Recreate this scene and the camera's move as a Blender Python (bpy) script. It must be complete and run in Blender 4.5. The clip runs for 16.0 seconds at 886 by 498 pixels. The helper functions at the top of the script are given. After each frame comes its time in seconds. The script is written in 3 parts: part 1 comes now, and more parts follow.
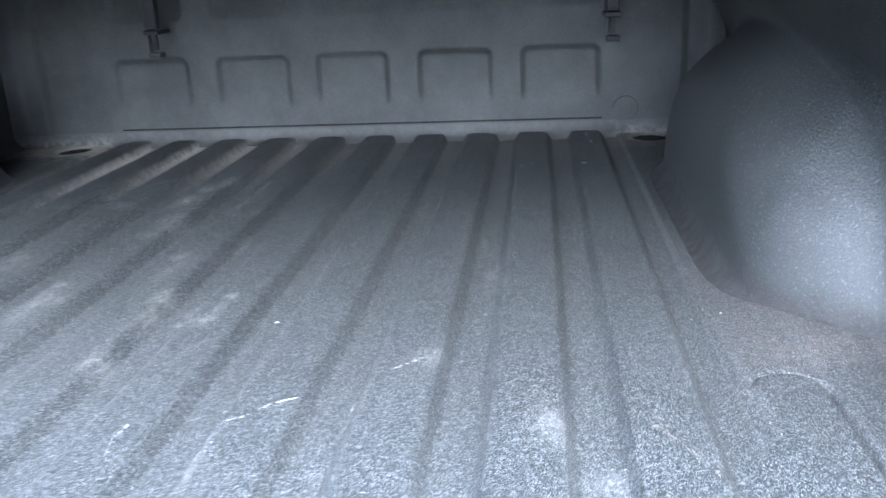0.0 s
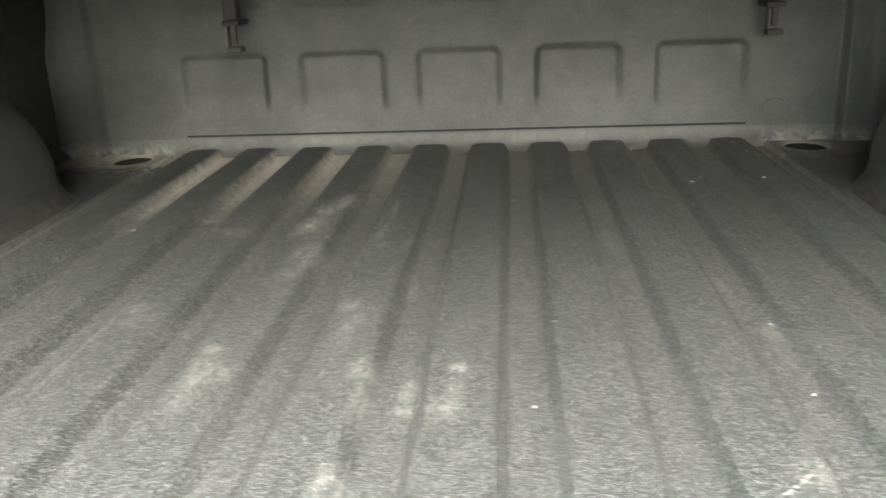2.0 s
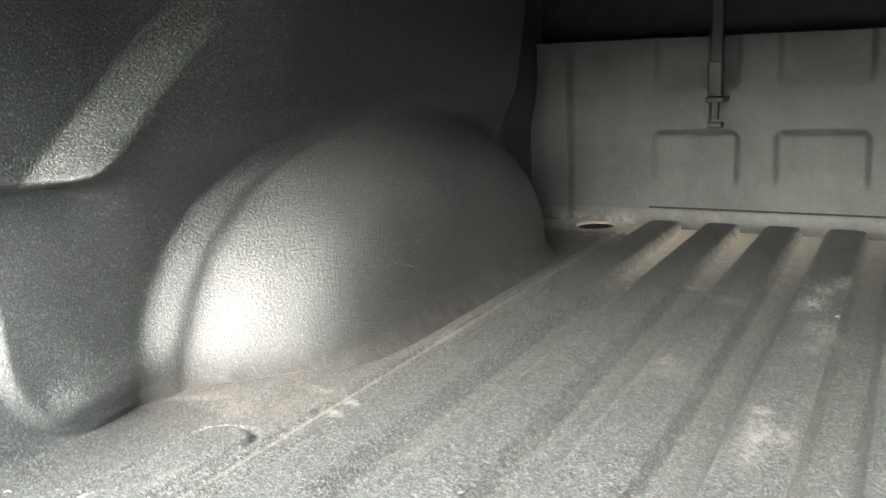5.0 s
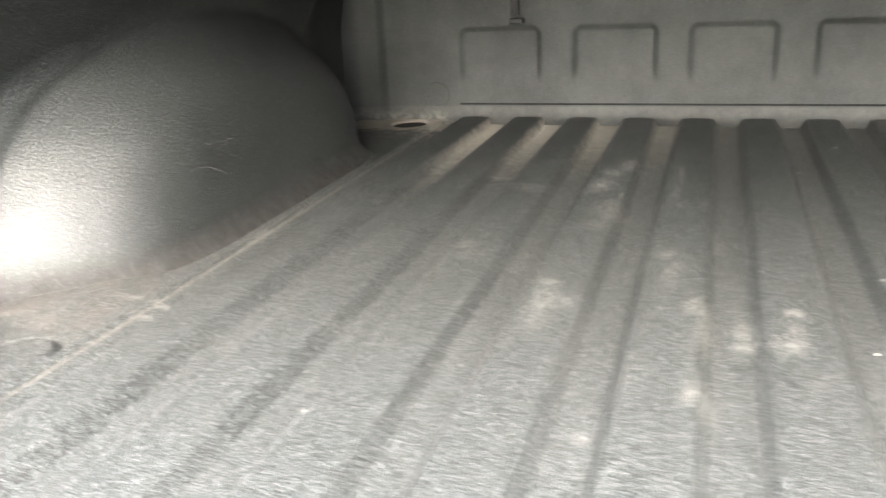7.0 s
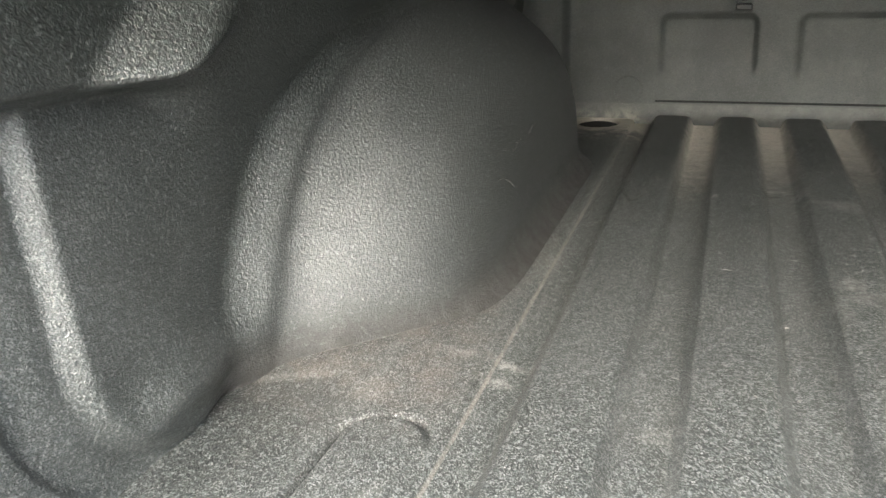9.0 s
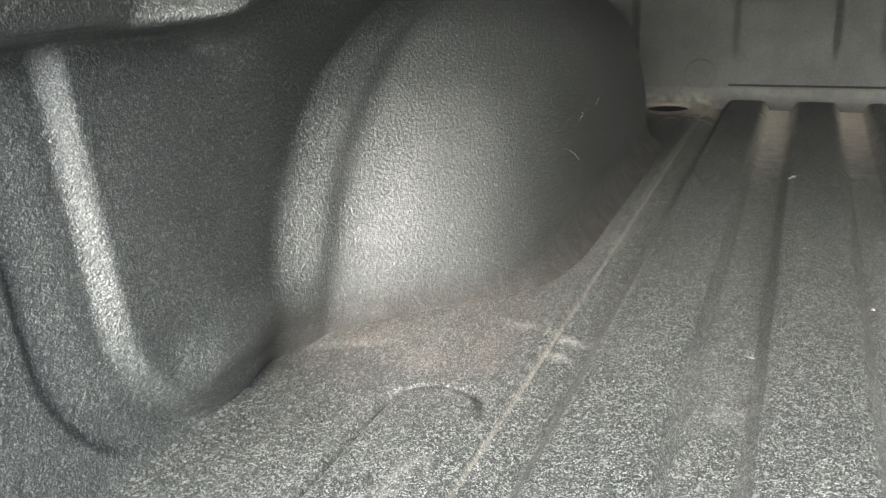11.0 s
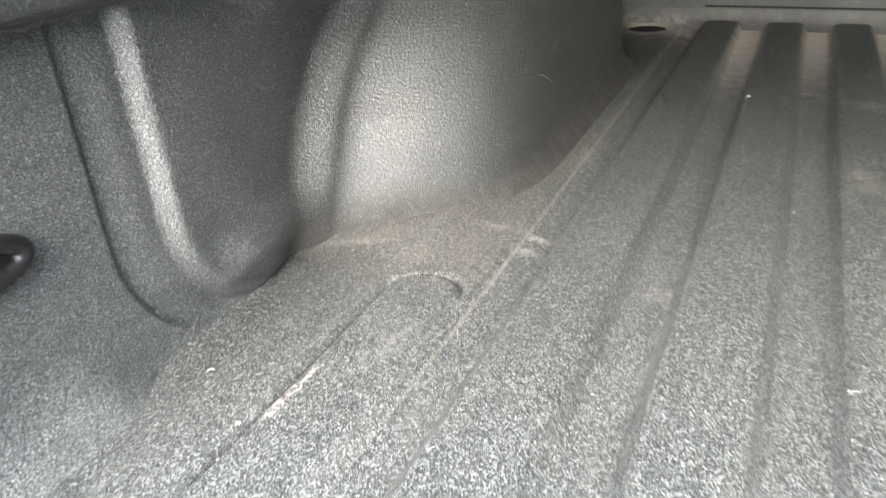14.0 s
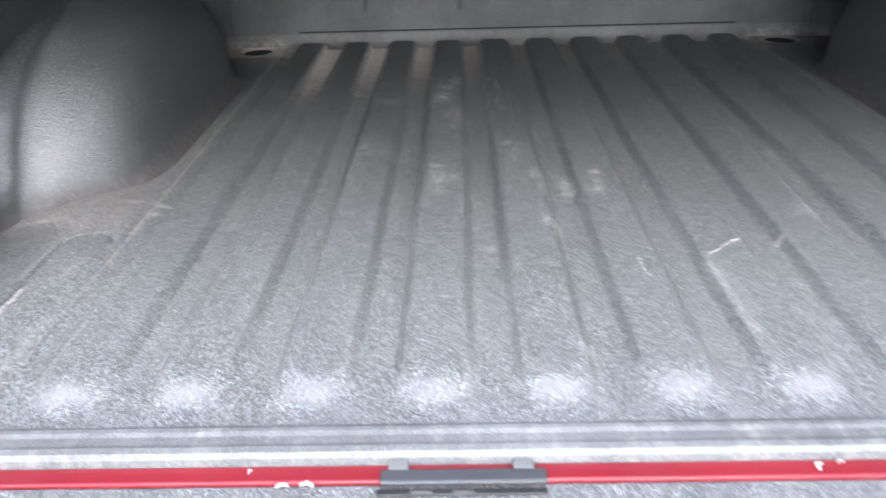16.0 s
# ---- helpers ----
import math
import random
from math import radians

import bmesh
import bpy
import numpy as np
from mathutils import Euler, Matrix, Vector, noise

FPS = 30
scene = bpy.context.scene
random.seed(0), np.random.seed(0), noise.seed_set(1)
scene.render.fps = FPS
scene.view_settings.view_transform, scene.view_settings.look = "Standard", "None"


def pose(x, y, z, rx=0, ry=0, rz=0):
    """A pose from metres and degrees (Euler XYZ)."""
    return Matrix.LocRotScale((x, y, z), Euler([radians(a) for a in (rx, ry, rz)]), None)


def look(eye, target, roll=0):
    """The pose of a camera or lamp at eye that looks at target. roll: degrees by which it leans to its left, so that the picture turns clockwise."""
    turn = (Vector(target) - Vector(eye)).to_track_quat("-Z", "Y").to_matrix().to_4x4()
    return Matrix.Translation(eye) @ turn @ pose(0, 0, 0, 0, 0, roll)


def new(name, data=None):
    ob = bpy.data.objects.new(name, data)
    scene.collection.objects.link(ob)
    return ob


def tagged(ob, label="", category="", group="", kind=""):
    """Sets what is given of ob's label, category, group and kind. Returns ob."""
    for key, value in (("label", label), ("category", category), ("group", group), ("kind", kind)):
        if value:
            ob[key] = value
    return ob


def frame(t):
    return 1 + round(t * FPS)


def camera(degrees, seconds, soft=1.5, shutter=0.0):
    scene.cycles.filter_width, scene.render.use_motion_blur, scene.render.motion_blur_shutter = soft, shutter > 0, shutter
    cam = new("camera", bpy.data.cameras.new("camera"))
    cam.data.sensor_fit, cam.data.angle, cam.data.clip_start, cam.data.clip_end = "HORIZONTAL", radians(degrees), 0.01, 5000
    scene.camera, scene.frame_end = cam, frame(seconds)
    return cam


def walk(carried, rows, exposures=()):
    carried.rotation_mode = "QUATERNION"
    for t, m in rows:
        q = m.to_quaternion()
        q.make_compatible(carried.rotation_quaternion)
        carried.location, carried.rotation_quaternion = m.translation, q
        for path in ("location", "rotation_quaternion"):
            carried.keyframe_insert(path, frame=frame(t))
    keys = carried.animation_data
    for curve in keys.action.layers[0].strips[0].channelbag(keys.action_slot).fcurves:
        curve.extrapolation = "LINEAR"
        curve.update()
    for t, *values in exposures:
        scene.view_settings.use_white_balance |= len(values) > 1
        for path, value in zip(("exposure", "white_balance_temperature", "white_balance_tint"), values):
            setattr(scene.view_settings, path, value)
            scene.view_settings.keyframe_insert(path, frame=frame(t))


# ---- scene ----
cam = camera(54.5, 16.0, shutter=0.4)
PATH = [
    (0, (0.433, -0.298, 0.371), (0.209, 1.59, -0.251), -2.7),
    (0.5, (0.455, -0.167, 0.338), (0.234, 1.717, -0.296), -2.9),
    (1, (0.41, -0.091, 0.343), (0.184, 1.796, -0.281), -2.9),
    (1.5, (0.275, -0.066, 0.348), (0.068, 1.823, -0.278), -2.8),
    (2, (0.107, -0.062, 0.352), (-0.055, 1.831, -0.275), -2.3),
    (2.5, (-0.041, -0.091, 0.361), (-0.15, 1.807, -0.26), -0.5),
    (3, (-0.141, -0.106, 0.356), (-0.507, 1.778, -0.208), 2.2),
    (3.2, (-0.179, -0.125, 0.369), (-0.617, 1.755, -0.157), 2.3),
    (5.3, (-0.017, -0.15, 0.328), (-0.979, 1.555, -0.083), -2.3),
    (5.5, (0.06, -0.138, 0.317), (-0.856, 1.567, -0.186), -2.5),
    (6, (0.165, -0.135, 0.329), (-0.592, 1.618, -0.265), -3.4),
    (6.5, (0.111, -0.15, 0.324), (-0.49, 1.649, -0.31), -2.5),
    (7, (-0.028, -0.17, 0.335), (-0.613, 1.634, -0.3), -2.7),
    (7.5, (-0.277, -0.171, 0.347), (-0.839, 1.637, -0.294), -2.7),
    (8, (-0.402, -0.147, 0.347), (-0.931, 1.671, -0.297), -2.1),
    (8.5, (-0.434, -0.119, 0.328), (-0.94, 1.705, -0.318), -1.7),
    (9, (-0.443, -0.058, 0.317), (-1.043, 1.736, -0.333), -1.8),
    (9.2, (-0.455, -0.036, 0.295), (-1.059, 1.758, -0.352), -1.6),
    (11.5, (-0.44, -0.034, 0.274), (-1.199, 1.696, -0.381), -2.2),
    (12, (-0.431, -0.033, 0.265), (-1.177, 1.692, -0.417), -1.8),
    (12.5, (-0.441, -0.022, 0.263), (-1.18, 1.699, -0.44), -1.6),
    (13, (-0.452, -0.037, 0.268), (-1.184, 1.683, -0.444), -1.4),
    (13.5, (-0.427, -0.068, 0.293), (-1.165, 1.627, -0.471), -1.7),
    (14, (-0.389, -0.151, 0.324), (-1.1, 1.523, -0.507), -2.5),
    (14.5, (-0.346, -0.237, 0.355), (-0.999, 1.44, -0.517), -3.5),
    (15, (-0.25, -0.365, 0.411), (-0.713, 1.376, -0.458), -2.6),
    (15.5, (-0.152, -0.5, 0.479), (-0.453, 1.28, -0.382), -2.4),
    (16, (-0.149, -0.616, 0.463), (-0.197, 1.196, -0.382), -1.7),
]
EXPOSURES = [
    (0.0, 3.08, 4940, 8),
    (0.6, 3.14, 6090, -7),
    (1.5, 3.36, 6420, 3),
    (2.5, 3.38, 6330, 2),
    (5.3, 3.50, 6290, 4),
    (6.5, 3.52, 6420, 7),
    (7.5, 3.40, 6380, 5),
    (8.5, 3.25, 6360, 4),
    (9.1, 2.82, 6350, 3),
    (12.5, 2.82, 6200, 4),
    (13.7, 2.98, 6250, 6),
    (14.5, 3.08, 6290, 7),
    (15.3, 3.12, 5790, 11),
    (16.0, 2.85, 5690, 11),
]
walk(cam, [(t, look(eye, target, roll)) for t, eye, target, roll in PATH], EXPOSURES)

# ---------------------------------------------------------------- world and light
world = bpy.data.worlds.new("sky")
world.use_nodes = True
scene.world = world
wn = world.node_tree.nodes
sky = wn.new("ShaderNodeTexSky")
sky.sky_type = "NISHITA"
sky.sun_disc = False
sky.sun_elevation = radians(32)
sky.sun_rotation = radians(174)
sky.air_density, sky.dust_density, sky.ozone_density = 0.8, 2.8, 0.7
wn["Background"].inputs[1].default_value = 0.15
world.node_tree.links.new(sky.outputs[0], wn["Background"].inputs[0])
sun_data = bpy.data.lights.new("sun", "SUN")
sun_data.energy, sun_data.angle, sun_data.color = 2.5, radians(84), (1.0, 0.965, 0.95)
sun = new("sun", sun_data)
sun.matrix_world = look((0.35, -6, 3.35), (0, 0, 0))


# ---------------------------------------------------------------- materials
class Nodes:
    """A small wrapper to write node trees in few lines."""

    def __init__(self, name):
        self.mat = bpy.data.materials.new(name)
        self.mat.use_nodes = True
        self.tree = self.mat.node_tree
        self.bsdf = self.tree.nodes["Principled BSDF"]

    def node(self, kind, **sets):
        n = self.tree.nodes.new(kind)
        for key, value in sets.items():
            setattr(n, key, value)
        return n

    def link(self, a, b):
        self.tree.links.new(a, b)

    def put(self, value, socket):
        if hasattr(value, "is_output"):
            self.link(value, socket)
        elif isinstance(value, (tuple, list)) and socket.type == "RGBA" and len(value) == 3:
            socket.default_value = (*value, 1)
        else:
            socket.default_value = value

    def place(self, scale=(1, 1, 1), offset=(0, 0, 0), turn=(0, 0, 0)):
        geo = self.node("ShaderNodeNewGeometry")
        m = self.node("ShaderNodeMapping")
        m.inputs["Scale"].default_value = scale
        m.inputs["Location"].default_value = offset
        m.inputs["Rotation"].default_value = turn
        self.link(geo.outputs["Position"], m.inputs["Vector"])
        return m.outputs[0]

    def noise(self, scale, detail=3, rough=0.6, where=None, warp=0.0):
        n = self.node("ShaderNodeTexNoise")
        n.inputs["Scale"].default_value = scale
        n.inputs["Detail"].default_value = detail
        n.inputs["Roughness"].default_value = rough
        n.inputs["Distortion"].default_value = warp
        self.link(where or self.place(offset=(0.3, 0.7, 0.4), turn=(0.55, 0.38, 0.2)), n.inputs["Vector"])
        return n.outputs["Fac"]

    def math(self, op, a, b=0.0, c=0.0, clamp=False):
        n = self.node("ShaderNodeMath", operation=op, use_clamp=clamp)
        for i, v in enumerate((a, b, c)):
            self.put(v, n.inputs[i])
        return n.outputs[0]

    def span(self, value, a, b, lo=0.0, hi=1.0):
        n = self.node("ShaderNodeMapRange", interpolation_type="SMOOTHSTEP")
        for i, v in enumerate((value, a, b, lo, hi)):
            self.put(v, n.inputs[i])
        return n.outputs[0]

    def mix(self, fac, a, b):
        n = self.node("ShaderNodeMix", data_type="RGBA")
        self.put(fac, n.inputs[0])
        self.put(a, n.inputs[6])
        self.put(b, n.inputs[7])
        return n.outputs[2]

    def xyz(self):
        geo = self.node("ShaderNodeNewGeometry")
        s = self.node("ShaderNodeSeparateXYZ")
        self.link(geo.outputs["Position"], s.inputs[0])
        return s.outputs

    def bump(self, height, strength, distance, under=None):
        n = self.node("ShaderNodeBump")
        n.inputs["Strength"].default_value = strength
        n.inputs["Distance"].default_value = distance
        self.link(height, n.inputs["Height"])
        if under:
            self.link(under, n.inputs["Normal"])
        return n.outputs[0]

    def done(self, color, rough, metal=0.0, normal=None, spec=0.5):
        self.put(color, self.bsdf.inputs["Base Color"])
        self.put(rough, self.bsdf.inputs["Roughness"])
        self.put(metal, self.bsdf.inputs["Metallic"])
        self.put(spec, self.bsdf.inputs["Specular IOR Level"])
        if normal:
            self.link(normal, self.bsdf.inputs["Normal"])
        return self.mat


def plain(name, color, rough=0.5, metal=0.0, grain=300, depth=0.0004, strength=0.5):
    n = Nodes(name)
    fine, broad = n.noise(grain, 3), n.noise(9, 4)
    shade = n.mix(broad, tuple(c * 0.75 for c in color), tuple(min(1, c * 1.25) for c in color))
    r = n.span(n.noise(25, 4), 0.3, 0.7, max(0.05, rough - 0.08), rough + 0.08)
    return n.done(shade, r, metal, n.bump(fine, strength, depth))


def liner_material(name, base, rough, dusty=0.0, grain=700.0, relief=0.0013, tip=0.5, extra=None, mottle=1.0, spec=0.5, wear_falloff=None, worn_lit_tone=(0.075, 0.075, 0.074), pits=0.75, sheen=None):
    """Moulded black plastic with a pebbled skin; dusty: a thin film of dust in patches; extra: (mask maker, dust colour)."""
    n = Nodes(name)
    pebbles = n.noise(grain, 1.5, 0.5)
    coarse = n.noise(grain * 0.4, 2, 0.5)
    broad = n.noise(6, 5, 0.6)
    streak = n.noise(9, 4, 0.6, n.place((6, 0.7, 3)))
    col = n.mix(n.span(broad, 0.3, 0.7), tuple(c * 0.75 for c in base), tuple(c * 1.25 for c in base))
    col = n.mix(n.math("MULTIPLY", n.span(pebbles, 0.46, 0.3), pits), col, tuple(c * 0.25 for c in base))
    col = n.mix(n.math("MULTIPLY", n.span(coarse, 0.6, 0.36), 0.6 * mottle), col, tuple(c * 0.4 for c in base))
    tips = n.math("MULTIPLY", n.span(pebbles, 0.53, 0.62), n.span(n.noise(170, 2), 0.35, 0.65, tip * 0.4, tip))
    # this mask pales tips and base colour; it carries painted light besides rubbing
    if wear_falloff:
        worn = wear_falloff(n)
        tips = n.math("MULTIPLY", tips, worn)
        col = n.mix(worn, col, n.mix(0.6, col, worn_lit_tone))
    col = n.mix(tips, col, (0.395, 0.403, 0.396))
    clumps = n.math("MULTIPLY", n.span(n.noise(grain * 0.33, 3, 0.65), 0.56, 0.67), tip * 0.6 * mottle)
    col = n.mix(clumps, col, (0.25, 0.265, 0.26))
    if dusty:
        film = n.math("MULTIPLY", n.span(streak, 0.42, 0.75), n.span(n.noise(60, 4), 0.35, 0.65))
        col = n.mix(n.math("MULTIPLY", film, dusty), col, (0.3, 0.29, 0.27))
    r = n.span(broad, 0.2, 0.8, rough - 0.03, rough + 0.05)
    height = n.math("ADD", pebbles, n.math("MULTIPLY", coarse, 1.3))
    if sheen:
        rubbed = sheen(n)
        r = n.math("ADD", r, n.math("MULTIPLY", rubbed, 0.13))
        spec = n.math("ADD", spec, n.math("MULTIPLY", rubbed, 1.05))
    if extra:
        for mask, colour in extra(n):
            col = n.mix(mask, col, colour)
            r = n.math("ADD", r, n.math("MULTIPLY", mask, 0.2))
            spec = n.math("MULTIPLY", spec, n.math("SUBTRACT", 1.0, n.math("MULTIPLY", mask, 0.85)))
    return n.done(col, r, 0.0, n.bump(height, 1.0, relief), spec)


# powder smears on the floor: x, y, half width, half length, turn, strength
SMEARS = [
    (-0.158, 1.250, 0.014, 0.045, -6, 1.1), (-0.180, 1.195, 0.016, 0.030, 12, 1.1), (-0.186, 1.118, 0.020, 0.040, 0, 1.3),
    (-0.205, 1.085, 0.020, 0.020, 30, 0.6), (-0.160, 0.985, 0.022, 0.050, 10, 0.8), (-0.168, 0.912, 0.020, 0.022, 0, 0.45),
    (-0.287, 1.087, 0.020, 0.022, 25, 0.75), (-0.315, 1.105, 0.030, 0.010, -10, 0.5), (-0.363, 1.212, 0.028, 0.007, 8, 0.7),
    (-0.335, 1.165, 0.010, 0.030, 20, 0.35), (-0.072, 1.200, 0.005, 0.050, 3, 0.95), (-0.075, 1.085, 0.006, 0.045, -3, 0.7),
    (-0.066, 1.020, 0.005, 0.020, 0, 0.6), (-0.033, 1.035, 0.005, 0.030, -8, 0.5), (-0.018, 0.910, 0.005, 0.035, 4, 0.5),
    (-0.312, 0.803, 0.011, 0.018, 0, 0.85), (-0.300, 0.770, 0.022, 0.020, 30, 0.35), (-0.330, 0.745, 0.008, 0.040, 15, 0.3),
    (-0.190, 0.695, 0.010, 0.012, 0, 1.0), (-0.184, 0.640, 0.014, 0.050, 3, 0.7), (-0.165, 0.640, 0.010, 0.018, 0, 0.6),
    (-0.183, 0.590, 0.010, 0.025, 0, 0.5), (-0.072, 0.808, 0.010, 0.020, 0, 0.75), (-0.060, 0.760, 0.012, 0.040, -10, 0.55),
    (-0.064, 0.715, 0.012, 0.022, 0, 0.4), (-0.034, 0.655, 0.014, 0.022, 0, 0.9), (-0.026, 0.595, 0.008, 0.035, 0, 0.55),
    (0.012, 0.640, 0.010, 0.030, 0, 0.6), (0.012, 0.603, 0.013, 0.016, 0, 0.85), (0.055, 0.652, 0.009, 0.012, 0, 1.0),
    (0.054, 0.615, 0.008, 0.030, 0, 0.65), (0.048, 0.578, 0.014, 0.020, -20, 0.75), (-0.028, 0.472, 0.014, 0.024, 0, 0.7),
    (-0.113, 0.414, 0.008, 0.012, 0, 0.6), (-0.024, 0.146, 0.010, 0.012, 0, 0.5), (0.441, 0.355, 0.018, 0.036, 8, 0.6),
    (0.486, 0.292, 0.018, 0.020, 0, 0.55), (0.322, 0.488, 0.016, 0.024, -20, 0.5), (-0.598, 0.580, 0.022, 0.007, 0, 0.85),
    (-0.602, 0.549, 0.014, 0.007, 0, 0.9), (-0.640, 0.585, 0.030, 0.008, 5, 0.55), (-0.760, 0.505, 0.036, 0.007, 20, 0.4),
    (-0.612, 0.830, 0.010, 0.050, -8, 0.3), (-0.470, 0.505, 0.020, 0.012, 0, 0.4), (-0.470, 0.545, 0.018, 0.020, 0, 0.2),
    (-0.645, 0.340, 0.010, 0.040, -12, 0.45), (0.352, 0.905, 0.006, 0.045, 8, 0.4), (0.371, 0.765, 0.008, 0.030, 5, 0.4),
    (0.150, 0.300, 0.005, 0.050, 6, 0.55), (0.155, 0.200, 0.006, 0.060, 2, 0.4), (0.240, 1.090, 0.008, 0.060, 0, 0.35),
]


def floor_wear_falloff(n):
    """Grain rubbed pale towards the tailgate; the light's falloff to the front is painted in too."""
    x, y, z = n.xyz()
    along = n.span(n.math("ADD", y, n.math("MULTIPLY", n.math("SUBTRACT", n.noise(7, 4, 0.6), 0.5), 0.5)), 1.75, 0.78, 0.22, 1.0)
    return n.math("MULTIPLY", along, n.span(n.math("ABSOLUTE", x), 0.68, 0.77, 1.0, 0.6))


def wall_falloff(n):
    """Painted light: grain pale low by the tailgate, dark under the cover and forward."""
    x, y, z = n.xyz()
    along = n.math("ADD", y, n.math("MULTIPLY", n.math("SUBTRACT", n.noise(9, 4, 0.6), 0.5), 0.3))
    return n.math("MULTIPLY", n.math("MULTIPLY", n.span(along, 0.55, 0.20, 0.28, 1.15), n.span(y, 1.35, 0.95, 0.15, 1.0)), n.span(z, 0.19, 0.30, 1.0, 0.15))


def arch_sheen(n):
    """Cargo has polished the rounded housings of the wheel arches."""
    x, y, z = n.xyz()
    r = n.math("SQRT", n.math("ADD", n.math("POWER", n.math("DIVIDE", n.math("SUBTRACT", y, 0.985), 0.50), 2.0), n.math("POWER", n.math("DIVIDE", z, 0.30), 2.0)))
    return n.math("MULTIPLY", n.span(r, 1.06, 0.92), n.span(n.noise(12, 3), 0.2, 0.6, 0.75, 1.0))


def floor_dirt(n):
    x, y, z = n.xyz()
    rag = n.noise(45, 5, 0.65, None, 0.6)
    fine = n.noise(260, 3, 0.6)
    side = n.math("ABSOLUTE", x)
    # pale silt that collects in the front ends of the furrows
    ph = n.math("ABSOLUTE", n.math("SUBTRACT", n.math("FRACT", n.math("DIVIDE", n.math("ADD", x, 0.60), 0.12)), 0.5))
    furrow = n.span(n.math("ADD", ph, n.math("MULTIPLY", n.math("SUBTRACT", rag, 0.5), 0.16)), 0.22, 0.36)
    start = n.math("ADD", y, n.math("MULTIPLY", n.math("SUBTRACT", n.noise(34, 5, 0.8), 0.5), 0.5))
    ends = n.math("SUBTRACT", start, n.math("MULTIPLY", n.math("ADD", x, 0.48), 0.32))
    along = n.math("ADD", n.math("MULTIPLY", n.span(ends, 1.12, 1.50), 0.75), n.span(ends, 1.40, 1.62, 0.0, 0.25))
    across = n.math("MULTIPLY", n.span(x, 0.06, -0.34), n.span(x, -0.585, -0.54))
    silt = n.math("MULTIPLY", n.math("MULTIPLY", furrow, along), n.math("ADD", n.math("MULTIPLY", across, 0.82), 0.16))
    silt = n.math("MULTIPLY", silt, n.span(n.math("ABSOLUTE", x), 0.60, 0.56))
    silt = n.math("MULTIPLY", silt, n.span(fine, 0.25, 0.55, 0.55, 1.0))
    corner = n.math("MULTIPLY", n.math("MULTIPLY", n.span(side, 0.575, 0.60), n.span(start, 1.52, 1.62)), n.span(x, -0.5, -0.6, 0.25, 0.8))
    # dust round the drain holes, with their sunlit edge painted into the same ring
    ring = n.math("SQRT", n.math("ADD", n.math("POWER", n.math("DIVIDE", n.math("SUBTRACT", side, 0.68), 0.042), 2.0), n.math("POWER", n.math("DIVIDE", n.math("SUBTRACT", y, 1.645), 0.048), 2.0)))
    ring = n.math("MULTIPLY", n.math("MULTIPLY", n.span(ring, 0.98, 1.03), n.span(ring, 1.3, 1.06)), n.span(rag, 0.4, 0.6, 0.15, 0.75))
    out = [(ring, (0.48, 0.44, 0.38)), (silt, (0.58, 0.54, 0.475)), (corner, (0.50, 0.46, 0.39))]
    # a thinner grey film along the furrows
    film = n.math("MULTIPLY", n.math("MULTIPLY", furrow, n.span(start, 0.6, 1.4, 0.02, 0.11)), n.span(rag, 0.3, 0.6, 0.5, 1.0))
    out.append((film, (0.34, 0.33, 0.31)))
    # smears
    geo = n.node("ShaderNodeNewGeometry")
    total = None
    for cx, cy, rx, ry, turn, amount in SMEARS:
        m = n.node("ShaderNodeMapping", vector_type="TEXTURE")
        m.inputs["Location"].default_value = (cx, cy, 0)
        m.inputs["Rotation"].default_value = (0, 0, radians(turn))
        m.inputs["Scale"].default_value = (rx, ry, 1)
        n.link(geo.outputs["Position"], m.inputs["Vector"])
        ln = n.node("ShaderNodeVectorMath", operation="LENGTH")
        n.link(m.outputs[0], ln.inputs[0])
        one = n.span(ln.outputs["Value"], 1.6, 0.0, 0.0, amount * 0.55)
        total = one if total is None else n.math("MAXIMUM", total, one)
    brush = n.noise(120, 5, 0.72, n.place((1.0, 0.4, 1.0)), 0.9)
    powder = n.math("MULTIPLY", total, n.span(brush, 0.40, 0.60, 0.12, 1.0))
    out.append((n.math("MULTIPLY", powder, n.span(fine, 0.3, 0.6, 0.65, 1.0)), (0.585, 0.57, 0.535)))
    # rubbed rear ends of the ribs
    tail = n.math("SQRT", n.math("ADD", n.math("POWER", n.math("DIVIDE", ph, 0.27), 2.0), n.math("POWER", n.math("DIVIDE", n.math("SUBTRACT", y, 0.074), 0.020), 2.0)))
    tail = n.math("MULTIPLY", n.span(tail, 1.15, 0.3), n.span(side, 0.6, 0.58))
    out.append((n.math("MULTIPLY", tail, n.span(rag, 0.25, 0.6, 0.5, 0.8)), (0.14, 0.14, 0.14)))
    heel = n.math("SQRT", n.math("ADD", n.math("POWER", n.math("DIVIDE", n.math("SUBTRACT", side, 0.658), 0.024), 2.0), n.math("POWER", n.math("DIVIDE", n.math("SUBTRACT", y, 0.139), 0.013), 2.0)))
    out.append((n.math("MULTIPLY", n.span(heel, 1.2, 0.4), n.span(rag, 0.25, 0.6, 0.35, 0.65)), (0.085, 0.085, 0.085)))
    # dirt in the seam and along the foot of the arch
    seam = n.span(n.math("ABSOLUTE", n.math("SUBTRACT", side, 0.612)), 0.0019, 0.0007)
    seam = n.math("MULTIPLY", seam, n.math("MULTIPLY", n.span(rag, 0.3, 0.55, 0.45, 1.0), n.math("MULTIPLY", n.math("MULTIPLY", n.span(y, 1.45, 1.0, 0.4, 1.0), n.span(y, 0.22, 0.45, 0.3, 1.0)), n.span(x, -0.2, 0.2, 0.42, 0.12))))
    out.append((seam, (0.38, 0.35, 0.31)))
